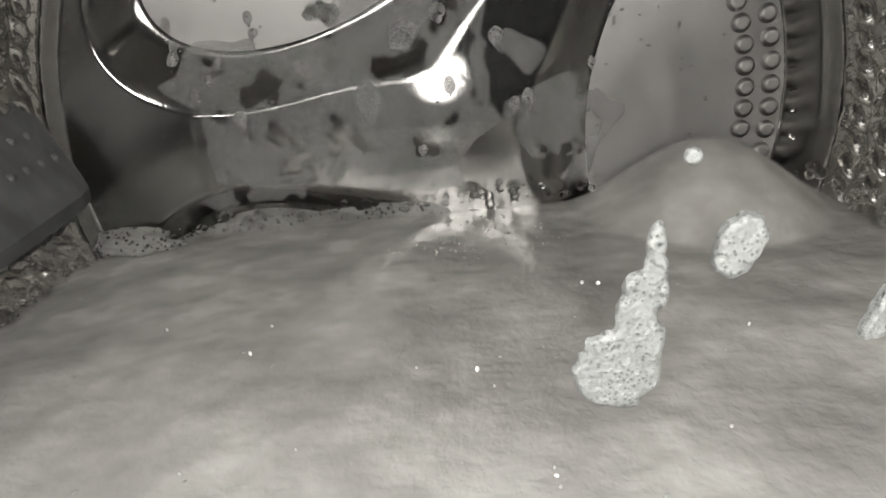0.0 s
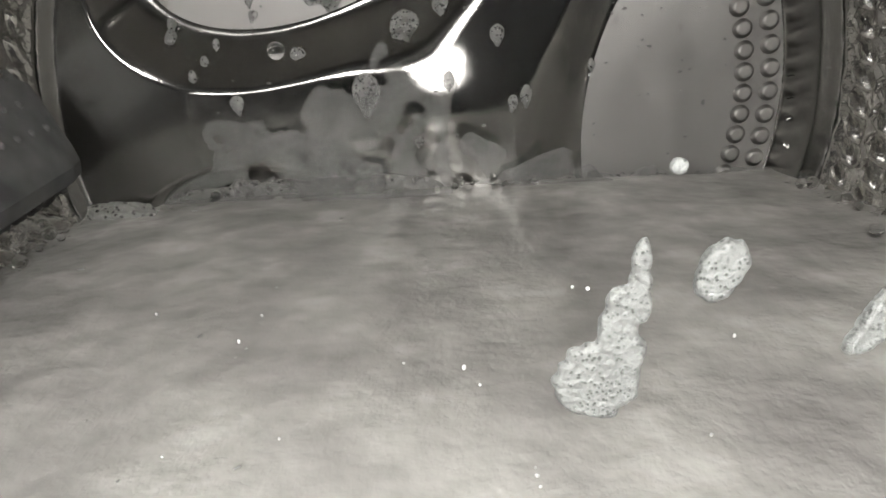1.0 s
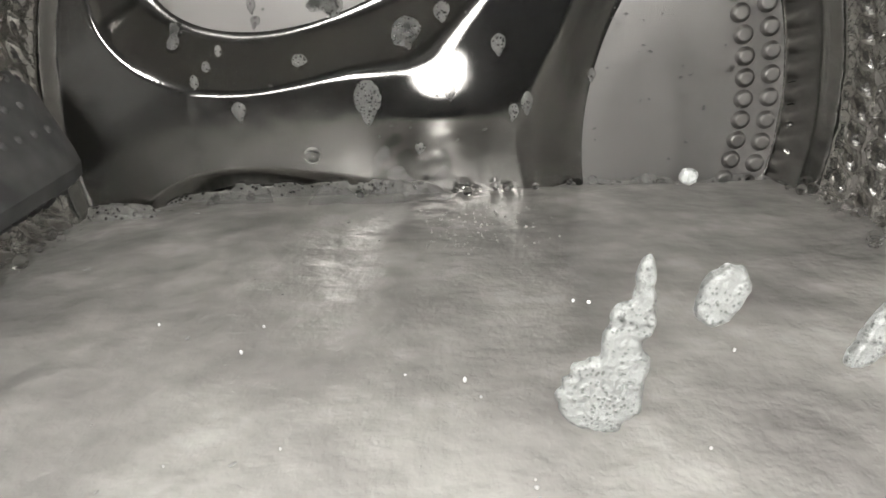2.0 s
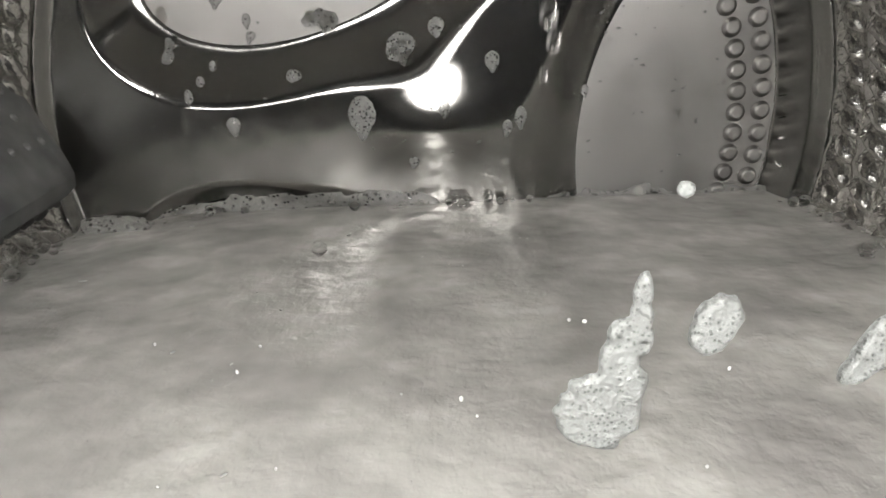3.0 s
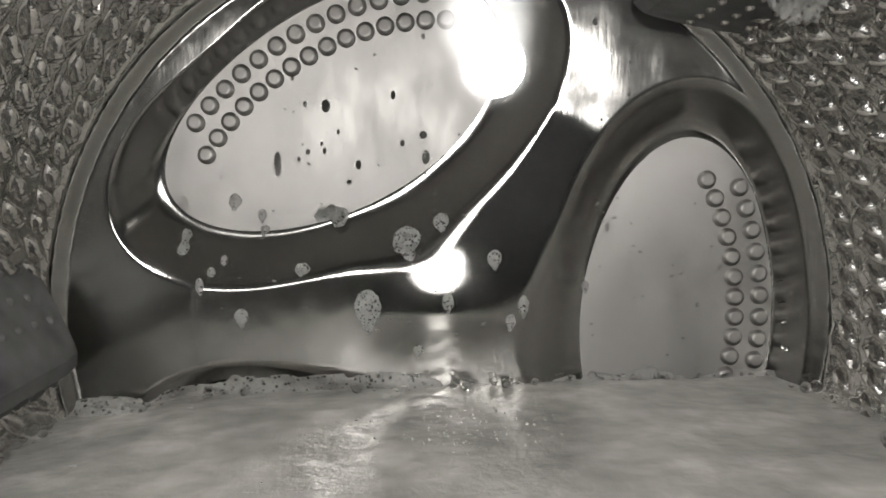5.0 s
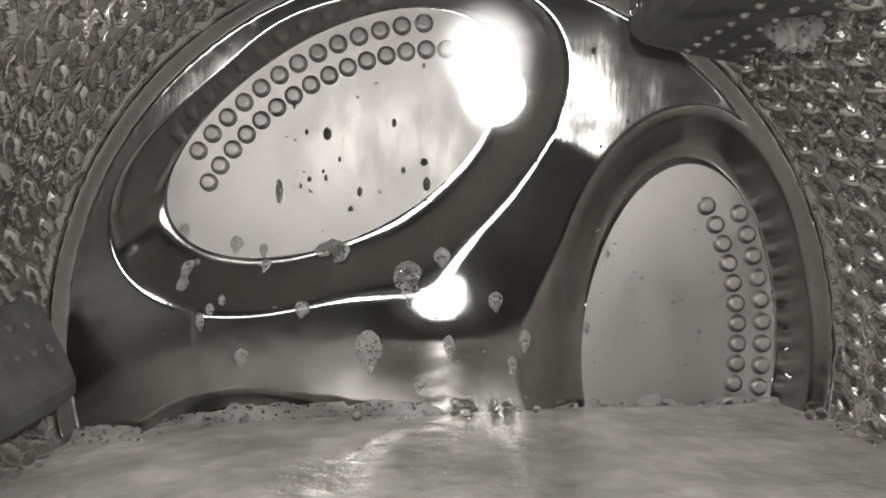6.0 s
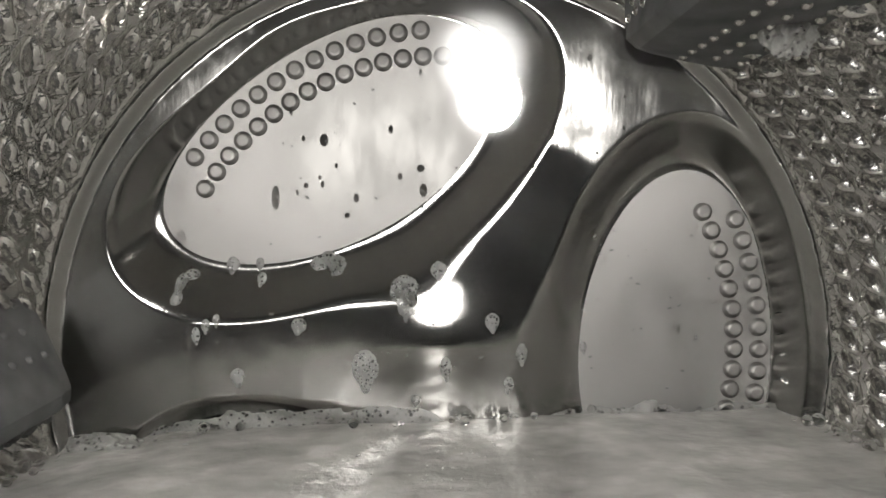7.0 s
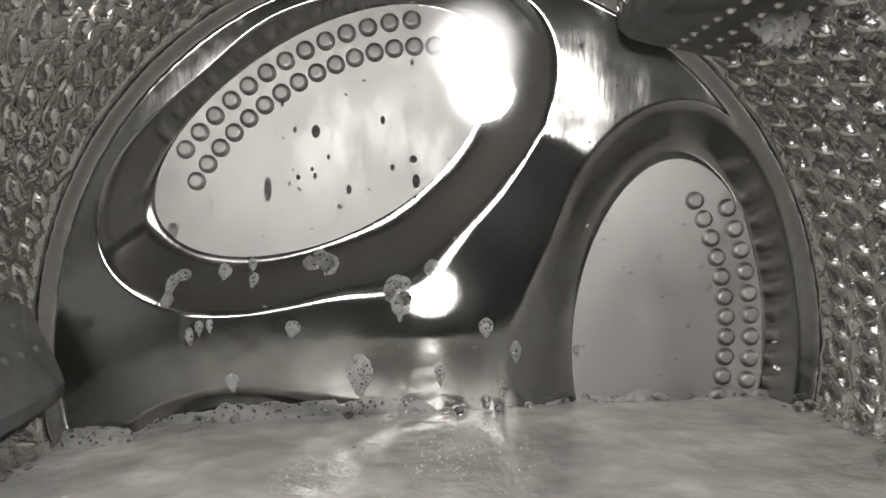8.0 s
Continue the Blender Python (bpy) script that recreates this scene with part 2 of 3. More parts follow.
def build_drum():
    nu = 1500
    th = np.radians(np.linspace(-38, 218, nu))
    y = np.concatenate([np.linspace(BACK + 0.004, 0.27, 214), np.linspace(0.2685, 0.13, 92)])
    nv = len(y)
    th, y = np.meshgrid(th, y, indexing="ij")
    # almond embossing in staggered rows, each almond with a drain hole at its blunt end
    pitch, long = 2 * math.pi * R / 104, 0.0262
    h = np.zeros_like(th)
    col0 = np.floor((BACK - 0.03 - y) / long)
    for dc in (-1, 0, 1):
        col = col0 + dc
        cy = BACK - 0.03 - (col + 0.5) * long
        shift = 0.5 * (col % 2)
        row0 = np.floor(th * R / pitch - shift)
        for dr in (-1, 0, 1, 2):
            ds, dy = th * R - (row0 + dr + shift) * pitch, y - cy
            u = (-0.70 * ds - 0.71 * dy) / 0.0118
            v = (0.71 * ds - 0.70 * dy) / 0.0050
            v = v / np.clip(1 - 0.30 * u, 0.4, 1.6)
            skew = np.where(v > -0.25, (v + 0.25) / 1.25, (v + 0.25) / -0.75)
            in_u = np.clip(1 - np.abs(u) ** 2.2, 0, 1)
            cap = np.clip(in_u - skew ** 2, 0, 1)
            cap = cap * (1.6 - 0.6 * cap) * smooth01(cap * 5)
            ring = np.hypot((u + 0.62) * 0.0118, v * 0.0050 * 1.1)
            here = 0.0055 * cap + 0.0011 * np.exp(-((ring - 0.0033) / 0.0010) ** 2) - 0.0045 * np.exp(-(ring / 0.0022) ** 4)
            h = np.where(np.abs(here) > np.abs(h), here, h)
    h = h * smooth01((BACK - 0.036 - y) / 0.006)
    h = h + 0.0013 * ripples(th * R, y, 5, 12, 0.018)
    lip = BACK - y
    h = h + 0.0035 * np.exp(-((lip - 0.031) / 0.0045) ** 2)
    r = R - h
    verts = np.stack([r * np.cos(th), y, r * np.sin(th)], -1).reshape(-1, 3)
    wall = mesh_object("wall_drum", verts.tolist(), grid_faces(nu, nv)[:, ::-1].tolist(), STEEL_DRUM)
    tagged(wall, "embossed stainless steel drum side with scale pattern", "drum wall", kind="structure")
    # plain rest of the drum: below the suds and towards the door, and the tub behind the gap
    verts, faces = [], []
    n = 72
    for y0, y1, rad, a0, a1 in ((BACK + 0.004, 0.13, R, 218, 322), (0.13, FRONT, R, 0, 360)):
        base = len(verts)
        for i in range(n + 1):
            a = radians(a0 + (a1 - a0) * i / n)
            verts += [(rad * math.cos(a), y0, rad * math.sin(a)), (rad * math.cos(a), y1, rad * math.sin(a))]
        faces += [(base + 2 * i, base + 2 * i + 1, base + 2 * i + 3, base + 2 * i + 2) for i in range(n)]
    tagged(mesh_object("wall_drum_front", verts, faces, STEEL_DRUM), "plain steel rim of the drum", "drum wall", kind="structure")
    bm = bmesh.new()
    bmesh.ops.create_circle(bm, cap_ends=True, radius=0.26, segments=64)
    seam = []
    for i in range(160):
        a = 2 * math.pi * i / 160
        seam += [(rr * math.cos(a), yy, rr * math.sin(a)) for rr, yy in ((0.2380, BACK - 0.0155), (0.2384, BACK - 0.0175), (0.2412, BACK - 0.0175))]
    quads = []
    for i in range(160):
        for j in range(2):
            p, q = 3 * i + j, 3 * ((i + 1) % 160) + j
            quads.append((p, p + 1, q + 1, q))
    tagged(mesh_object("drum_seam", seam, quads, DARK), "dark seam between drum back and drum side", "seam", kind="structure")
    tub = part("wall_tub", bm, DARK, None)
    tub.matrix_basis = pose(0, BACK + 0.03, 0, 90, 0, 0)
    tagged(tub, "dark tub behind the drum gap", "tub", kind="structure")


def build_front():
    verts, faces, n = [], [], 80
    # Unseen gasket; its 0.18 lip is narrowed to keep torch light off the drum's top.
    ring = ((0.246, FRONT), (0.242, FRONT + 0.006), (0.236, FRONT), (0.22, 0.100), (0.194, 0.103), (0.184, 0.098), (0.180, 0.088), (0.182, 0.074), (0.192, 0.06), (0.205, 0.03), (0.215, 0.0), (0.25, -0.02), (0.28, -0.02))
    for i in range(n):
        a = 2 * math.pi * i / n
        verts += [(r * math.cos(a), y, r * math.sin(a)) for r, y in ring]
    m = len(ring)
    for i in range(n):
        for j in range(m - 1):
            a, b = i * m + j, ((i + 1) % n) * m + j
            faces.append((a, b, b + 1, a + 1))
    tagged(mesh_object("door_gasket", verts, faces, RUBBER), "grey rubber gasket round the door opening", "gasket", kind="structure")
    bm = bmesh.new()
    bmesh.ops.create_cone(bm, cap_ends=True, segments=96, radius1=0.178, radius2=0.178, depth=0.004)
    pane = part("door_glass", bm, GLASS_MAT, None)
    pane.data.polygons.foreach_set("use_smooth", [False] * len(pane.data.polygons))
    pane.matrix_basis = pose(0, GLASS - 0.002, 0, 0, 0, math.degrees(math.atan(LEAN))) @ pose(0, 0, 0, 90, 0, 0)
    pane.visible_shadow = False
    tagged(pane, "clear round door glass wet with suds", "door glass", kind="structure")


# ---- lifters ----
def build_lifter(angle, label, bump_mat):
    """A tapered paddle along the drum, its crest towards the axis."""
    root = tagged(new("drum_lifter"), label, "drum lifter", "drum lifters")
    nseg = 14
    verts, faces = [], []
    prof = [(-0.046, 0.0), (-0.034, 0.18), (-0.014, 0.56), (0.006, 0.90), (0.014, 1.0), (0.022, 0.97), (0.032, 0.5), (0.042, 0.0)]
    for i in range(nseg + 1):
        f = i / nseg
        y = BACK - 0.045 - 0.22 * f
        hgt = 0.030 + 0.030 * f
        if i == 0:
            hgt *= 0.86
        for w, k in prof:
            verts.append((w, y + (0.004 if i == 0 else 0), -R + 0.0005 + hgt * k))
    m = len(prof)
    for i in range(nseg):
        for j in range(m - 1):
            a = i * m + j
            faces.append((a, a + 1, a + m + 1, a + m))
    faces.append(tuple(range(m))[::-1])
    body = mesh_object("body", verts, faces, STEEL_LIFT, root, smooth=False)
    bm = bmesh.new()
    bmesh.ops.create_uvsphere(bm, u_segments=10, v_segments=6, radius=0.0026)
    data = None
    for side in (-1, 1):
        for i in range(9):
            for j in range(3):
                f = 0.06 + 0.07 * i + 0.03 * (j % 2)
                y = BACK - 0.045 - 0.22 * f
                hgt = 0.030 + 0.030 * f
                k = 0.3 + 0.2 * j
                w = -0.036 + 0.014 * j if side < 0 else 0.036 - 0.004 * j
                kk = np.interp(w, [p[0] for p in prof], [p[1] for p in prof])
                mm = pose(w, y, -R + hgt * float(kk))
                if data is None:
                    b = part("bump", bm, bump_mat, root)
                    b.matrix_basis, data = mm, b.data
                else:
                    share("bump", data, root, mm)
    root.matrix_basis = pose(0, 0, 0, 0, -(angle + 90), 0)
    return root


# ---- foam ----
def blob(name, field, x0, x1, z0, z1, step, thick, mat, parent=None, base=None, flat=1.0):
    """A lens of foam over the area where field(x, z) > 0, flat at the back, standing out towards -y."""
    xs, zs = np.arange(x0, x1 + step, step), np.arange(z0, z1 + step, step)
    x, z = np.meshgrid(xs, zs, indexing="ij")
    nu, nv = x.shape
    x, z = x.ravel(), z.ravel()
    f = field(x, z)
    e = step * 0.25
    gx, gz = (field(x + e, z) - f) / e, (field(x, z + e) - f) / e
    g2 = np.maximum(gx * gx + gz * gz, 1e-9)
    out = f < 0
    move = np.clip(-f / np.sqrt(g2), -1.3 * step, 1.3 * step) / np.sqrt(g2)
    q = grid_faces(nu, nv)
    q = q[(f[q] > 0).any(1)]
    x2, z2 = np.where(out, x + gx * move, x), np.where(out, z + gz * move, z)
    t = thick * np.sqrt(np.clip(f * flat, 0, 1))
    yb = np.zeros_like(x2) if base is None else base(x2, z2)
    used = np.unique(q)
    idx = -np.ones(len(x), int)
    idx[used] = np.arange(len(used))
    verts = np.stack([x2, yb - t - 0.0003, z2], 1)[used]
    return mesh_object(name, verts.tolist(), idx[q].tolist(), mat, parent)


def wobble(x, z, scale, seed):
    return np.array([noise.noise(Vector((float(a) * scale, float(b) * scale, seed))) for a, b in zip(x, z)])


def lump(cx, cz, rx, rz, tilt=0.0):
    c, s = math.cos(radians(tilt)), math.sin(radians(tilt))

    def f(x, z):
        u, v = (x - cx) * c + (z - cz) * s, -(x - cx) * s + (z - cz) * c
        return 1 - np.sqrt((u / rx) ** 2 + (v / rz) ** 2)
    return f


def union(fs, k=0.12):
    return lambda x, z: k * np.log(sum(np.exp(f(x, z) / k) for f in fs))


KEYED = []


def dome_bubbles(parent, spots):
    """Larger clear bubbles in a patch of foam: x, y, z, radius in the patch's space."""
    bm = bmesh.new()
    bmesh.ops.create_icosphere(bm, subdivisions=3, radius=1.0)
    first = part("bubble", bm, FILM_MAT, parent, "clear bubble in the foam")
    for i, (x, y, z, r) in enumerate(spots):
        ob = first if i == 0 else share("bubble", first.data, parent, Matrix())
        ob["label"] = "clear bubble in the foam"
        ob.matrix_basis = pose(x, y, z) @ Matrix.Diagonal((r, 0.7 * r, r, 1))


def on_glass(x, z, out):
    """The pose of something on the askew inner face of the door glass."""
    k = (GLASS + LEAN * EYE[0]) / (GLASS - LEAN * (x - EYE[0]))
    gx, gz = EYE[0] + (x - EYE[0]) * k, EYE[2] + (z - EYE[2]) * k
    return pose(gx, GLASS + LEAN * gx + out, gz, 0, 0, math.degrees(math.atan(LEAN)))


def glass_patch(fs, wob, box, rows, thick, label, category="foam"):
    f0 = union(fs, 0.06)
    n_amp, n_scale, seed = wob
    ob = blob("foam_patch", lambda x, z: f0(x, z) + n_amp * wobble(x, z, n_scale, seed), *box, 0.00035, thick, FOAM_NEAR, flat=6.0)
    tagged(ob, label, category, "foam on the glass")
    last = rows[-1]
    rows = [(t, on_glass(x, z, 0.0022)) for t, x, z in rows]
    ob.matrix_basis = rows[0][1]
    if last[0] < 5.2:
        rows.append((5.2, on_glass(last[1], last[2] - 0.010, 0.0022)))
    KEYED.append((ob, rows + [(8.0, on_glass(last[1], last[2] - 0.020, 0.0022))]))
    return ob


FLECKS = [(0.0206, 0.0398, 0.0006), (0.0186, 0.04, 0.0004), (0.005, 0.0283, 0.0006), (-0.0211, 0.0362, 0.0004), (-0.0346, 0.0365, 0.0004),
          (-0.0245, 0.0324, 0.0005), (-0.003, 0.029, 0.0004), (0.0072, 0.0256, 0.0004), (-0.0207, 0.017, 0.0004), (-0.0375, 0.014, 0.0005),
          (0.0395, 0.0174, 0.0005), (0.0402, 0.033, 0.0004), (0.0156, 0.0104, 0.0008), (0.0162, 0.0084, 0.0005), (0.0153, 0.0118, 0.0004)]


def build_glass_foam():
    # long patch: its tip is the origin
    long_patch = glass_patch([lump(0.0, -0.0024, 0.0012, 0.0027), lump(0.0002, -0.0055, 0.0015, 0.0026), lump(-0.0012, -0.0082, 0.0026, 0.0026, 15),
                 lump(0.0006, -0.0087, 0.0014, 0.0022), lump(-0.0019, -0.0118, 0.0025, 0.0032), lump(-0.0014, -0.0150, 0.0033, 0.0034, 8),
                 lump(-0.0040, -0.0199, 0.0053, 0.0056, 24), lump(-0.0056, -0.0207, 0.0040, 0.0041), lump(-0.0022, -0.0181, 0.0036, 0.0048)],
                (0.15, 620, 3.1), (-0.0115, 0.0035, -0.0270, 0.0015),
                [(0, 0.0281, 0.0467), (0.5, 0.0279, 0.0454), (1, 0.0277, 0.0446), (1.5, 0.028, 0.0438), (3, 0.0289, 0.0424),
                 (3.5, 0.0282, 0.0427), (4, 0.0305, 0.0424), (4.5, 0.0318, 0.0395)], 0.0010,
                "long white foam patch of tiny bubbles sliding on glass")
    dome_bubbles(long_patch, [(0.0002, -0.0012, -0.0022, 0.0004), (-0.0004, -0.0012, -0.0046, 0.0003), (0.0007, -0.0012, -0.0088, 0.0004),
                              (-0.0024, -0.0011, -0.0080, 0.0005), (-0.0068, -0.0011, -0.0168, 0.0004)])
    glass_patch([lump(0.0002, 0.0008, 0.0028, 0.0036, -22), lump(-0.0006, -0.0012, 0.0024, 0.0028, -10)],
                (0.12, 700, 7.7), (-0.005, 0.005, -0.006, 0.006),
                [(0, 0.0384, 0.0433), (0.5, 0.038, 0.0423), (1, 0.038, 0.0405), (1.5, 0.0382, 0.0392), (3, 0.0388, 0.0353),
                 (3.5, 0.0378, 0.0349), (4, 0.0394, 0.034), (4.5, 0.041, 0.0309)], 0.0014,
                "small oval white foam patch sliding on glass")
    glass_patch([lump(0.0012, 0.0022, 0.0016, 0.0030, -38), lump(0.0034, 0.0056, 0.0026, 0.0052, -32)],
                (0.10, 600, 1.4), (-0.003, 0.010, -0.003, 0.013),
                [(0, 0.0562, 0.0298), (1, 0.0568, 0.029), (1.5, 0.0571, 0.0286), (3, 0.0574, 0.0272), (3.5, 0.0564, 0.0274),
                 (4, 0.0589, 0.028), (4.5, 0.0596, 0.0257)], 0.0014, "slanted white foam patch clinging to glass")
    glass_patch([lump(0, 0, 0.0011, 0.0010)], (0.12, 1500, 5.0), (-0.002, 0.002, -0.002, 0.002),
                [(0, 0.0318, 0.055), (0.5, 0.0311, 0.0542), (1, 0.0309, 0.0542), (1.5, 0.0314, 0.0537), (3, 0.0326, 0.0535),
                 (3.5, 0.032, 0.0538), (4, 0.0344, 0.0538), (4.5, 0.036, 0.0514), (5.0, 0.038, 0.036), (6.3, 0.038, -0.02)], 0.0008, "tiny speck of foam on glass")
    bm = bmesh.new()
    bmesh.ops.create_icosphere(bm, subdivisions=2, radius=1.0)
    fleck = part("foam_fleck", bm, FLECK, None)
    tagged(fleck, "tiny bright fleck of foam on glass", "foam", "flecks on the glass")
    for i, (x, z, size) in enumerate(FLECKS):
        ob = fleck if i == 0 else fleck.copy()
        if i:
            scene.collection.objects.link(ob)
        ob.scale = (size * 0.5, size * 0.25, size * (0.5 + 0.15 * (i % 3)))
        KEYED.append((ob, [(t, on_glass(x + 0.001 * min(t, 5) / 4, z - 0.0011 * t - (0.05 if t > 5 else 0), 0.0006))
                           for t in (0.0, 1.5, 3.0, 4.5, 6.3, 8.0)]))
    bm = bmesh.new()
    bmesh.ops.create_uvsphere(bm, u_segments=20, v_segments=12, radius=0.0011)
    bead = part("water_drop", bm, FILM_MAT, None)
    tagged(bead, "clear water drop running down glass", "water drop", "drops on the glass")
    for i, (dx, dz, size) in enumerate(((0, 0, 1.0), (0.0007, -0.0028, 0.8), (-0.0002, -0.0064, 0.5))):
        ob = bead if i == 0 else bead.copy()
        if i:
            scene.collection.objects.link(ob)
        ob.scale = (size, size * 0.5, size * 1.15)
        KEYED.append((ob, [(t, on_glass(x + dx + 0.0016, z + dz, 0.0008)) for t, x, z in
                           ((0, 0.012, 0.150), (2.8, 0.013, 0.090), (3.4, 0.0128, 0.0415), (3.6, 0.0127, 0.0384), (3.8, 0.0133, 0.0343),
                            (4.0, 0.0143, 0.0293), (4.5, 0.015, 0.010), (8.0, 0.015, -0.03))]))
    bm = bmesh.new()
    bmesh.ops.create_uvsphere(bm, u_segments=24, v_segments=14, radius=0.0010)
    bub = part("bubble", bm, THIN_MAT, None)
    tagged(bub, "single clear soap bubble running down glass", "bubble", "bubbles on the glass")
    rows = [(0, -0.0155, 0.0762), (0.6, -0.0156, 0.0708), (1, -0.016, 0.0677), (1.2, -0.0159, 0.0668), (1.5, -0.0148, 0.0625),
            (2.8, -0.0118, 0.0484), (3.0, -0.0121, 0.046), (3.5, -0.0107, 0.0407), (4, -0.0104, 0.036), (4.5, -0.0068, 0.0311), (8, -0.006, 0.020)]
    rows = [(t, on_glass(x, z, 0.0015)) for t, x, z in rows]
    bub.matrix_basis = rows[0][1]
    KEYED.append((bub, rows))


DROPS = [(-0.0473, -0.0205, 0.0088, 0.0138), (0.0055, -0.0187, 0.0037, 0.0083), (0.0358, 0.011, 0.0048, 0.0066), (-0.0903, 0.0093, 0.0051, 0.0055),
         (-0.1292, -0.024, 0.0044, 0.0062), (-0.1546, 0.0049, 0.0026, 0.0055), (-0.1487, 0.0105, 0.0026, 0.0048), (-0.1424, 0.013, 0.0022, 0.0046),
         (-0.1179, 0.0399, 0.0033, 0.0048), (-0.1373, 0.0473, 0.0044, 0.0059), (-0.1197, 0.0499, 0.0028, 0.0048), (0.0007, 0.0469, 0.0055, 0.0064),
         (0.0555, -0.0076, 0.004, 0.0073), (0.047, -0.0299, 0.0033, 0.0055), (-0.0137, -0.0384, 0.0033, 0.004), (0.0988, -0.0077, 0.0026, 0.0044)]


def slide_rows(x, z, speed, ref=7.5):
    rows = []
    for t in (0.0, 3.0, 4.5, 6.3, 7.0, 7.5, 8.0):
        dz = speed * (ref - t) if t > 4.5 else speed * (ref - 4.5) + 0.3 * speed * (4.5 - t)
        y = float(wall_y(x, z + dz) - wall_y(x, z))
        rows.append((t, pose(x, y, z + dz)))
    return rows


def wall_drop(fs, wob, x, z, rx, rz, speed, thick, label, mat):
    f0 = union(fs, 0.1)
    ob = blob("foam_drop", lambda a, b: f0(a, b) + wob[0] * wobble(a, b, wob[1], wob[2]), -1.5 * rx, 1.5 * rx, -1.7 * rz, 1.5 * rz,
              min(rx, rz) / 6, thick, mat, None, lambda a, b: wall_y(x + a, z + b))
    tagged(ob, label, "foam drop", "foam drops on the drum back")
    rows = slide_rows(x, z, speed)
    ob.matrix_basis = rows[0][1]
    KEYED.append((ob, rows))
    return ob


def build_wall_drops():
    rng = random.Random(5)
    for i, (x, z, rx, rz) in enumerate(DROPS):
        fs = [lump(0, 0.12 * rz, rx, 0.85 * rz), lump(rng.uniform(-0.2, 0.2) * rx, -0.62 * rz, 0.42 * rx, 0.5 * rz)]
        wall_drop(fs, (0.09, 260, i * 1.7), x, z, rx, rz, rng.uniform(0.004, 0.010), 0.0016, "grey foam drop sliding down the steel back", FOAM_WALL)
    for x, z, fs, rx, rz in ((-0.0214, 0.0314, [lump(0, 0.004, 0.009, 0.008), lump(-0.004, 0.0, 0.006, 0.006), lump(0.002, -0.008, 0.007, 0.006), lump(0.001, -0.014, 0.002, 0.005)], 0.0121, 0.0156),
                             (-0.0735, 0.0517, [lump(-0.007, -0.001, 0.006, 0.005), lump(0.0, 0.003, 0.006, 0.005), lump(0.006, -0.002, 0.006, 0.007)], 0.014, 0.0085),
                             (-0.1652, 0.0345, [lump(0.003, 0.009, 0.005, 0.004), lump(-0.003, 0.003, 0.003, 0.006), lump(-0.003, -0.006, 0.0035, 0.005)], 0.008, 0.012)):
        clot = wall_drop(fs, (0.2, 220, x * 100), x, z, rx, rz, 0.005, 0.002, "bubbly foam clot clinging to the steel back", FOAM_WALL)
        dome_bubbles(clot, [(sx * rx, float(wall_y(x + sx * rx, z + sz * rz)) - 0.002, sz * rz, k * rx) for sx, sz, k in ((0.3, -0.2, 0.42), (-0.4, 0.05, 0.3), (0.0, 0.4, 0.22))])


def build_foam_film():
    """Suds that the last wave left on the back wall; they run down and vanish in the water."""
    def film(name, cx, cz, w, h, seed, rows, label):
        def f(x, z):
            big = wobble(x, z, 30, seed)
            small = wobble(x, z * 0.8, 75, seed + 9)
            tiny = wobble(x, z, 190, seed + 4)
            edge = 0.9 - ((np.abs(x) / w) ** 2.2 + (np.abs(z) / h) ** 2.2)
            return np.minimum(edge + 0.9 * big + 0.3 * small, 0.26 + 0.85 * small + 0.45 * big + 0.35 * tiny)
        ob = blob(name, f, -1.35 * w, 1.35 * w, -1.35 * h, 1.35 * h, 0.0016, 0.0014, FOAM_THIN, flat=4.0)
        tagged(ob, label, "foam")
        rows = [(t, pose(cx + dx, BACK - 0.0145 if abs(cx) < 0.05 else BACK - 0.004, cz + dz)) for t, dx, dz in rows]
        ob.matrix_basis = rows[0][1]
        KEYED.append((ob, rows))
    film("foam_film", -0.115, 0.005, 0.075, 0.050, 2.0, [(0, 0, 0), (0.5, 0, -0.022), (1.0, 0, -0.062), (1.7, 0, -0.10), (2.8, 0, -0.12), (8, 0, -0.13)], "thin torn foam film running down the drum back")
    film("foam_film", -0.020, 0.030, 0.066, 0.070, 6.0, [(0, 0, 0), (0.5, -0.010, -0.030), (1.0, -0.022, -0.066), (1.7, -0.026, -0.105), (2.8, -0.01, -0.17), (8, -0.01, -0.18)], "thin foam film hanging on the domed drum centre")
    film("foam_film", 0.075, -0.005, 0.035, 0.035, 11.0, [(0, 0, 0), (0.5, 0, -0.022), (1.0, 0, -0.05), (1.7, 0, -0.075), (2.8, 0, -0.10), (8, 0, -0.11)], "small foam film running down the drum back")


def build_foam_edge():
    def f(x, z):
        z = z - 0.047 * x
        left = 1 / (1 + np.exp((x + 0.005) / 0.010)) - 0.7 / (1 + np.exp((x + 0.15) / 0.006))
        top = 0.002 + 0.010 * left + 0.008 * wobble(x, z * 0, 38, 1.0) + 0.002 * wobble(x, z * 0, 90, 4.0)
        return np.minimum((top - z) / 0.008, 1) + np.minimum(0, 0.34 + 1.2 * wobble(x, z, 140, 8.0) + 18 * np.maximum(-z, 0))
    ob = blob("foam_edge", f, -0.222, 0.222, -0.022, 0.03, 0.0009, 0.0030, FOAM_EDGE, None, lambda a, b: wall_y(a, WATER + b) + 0.0010)
    tagged(ob, "ragged bubbly foam edge where suds meet steel back", "foam", kind="stuff")
    rows = [(t, pose(0, 0, WATER + dz)) for t, dz in ((0, -0.012), (0.2, 0.0), (0.6, 0.001), (1.5, -0.002), (3.0, 0.0), (8.0, 0.0))]
    ob.matrix_basis = rows[0][1]
    KEYED.append((ob, rows))


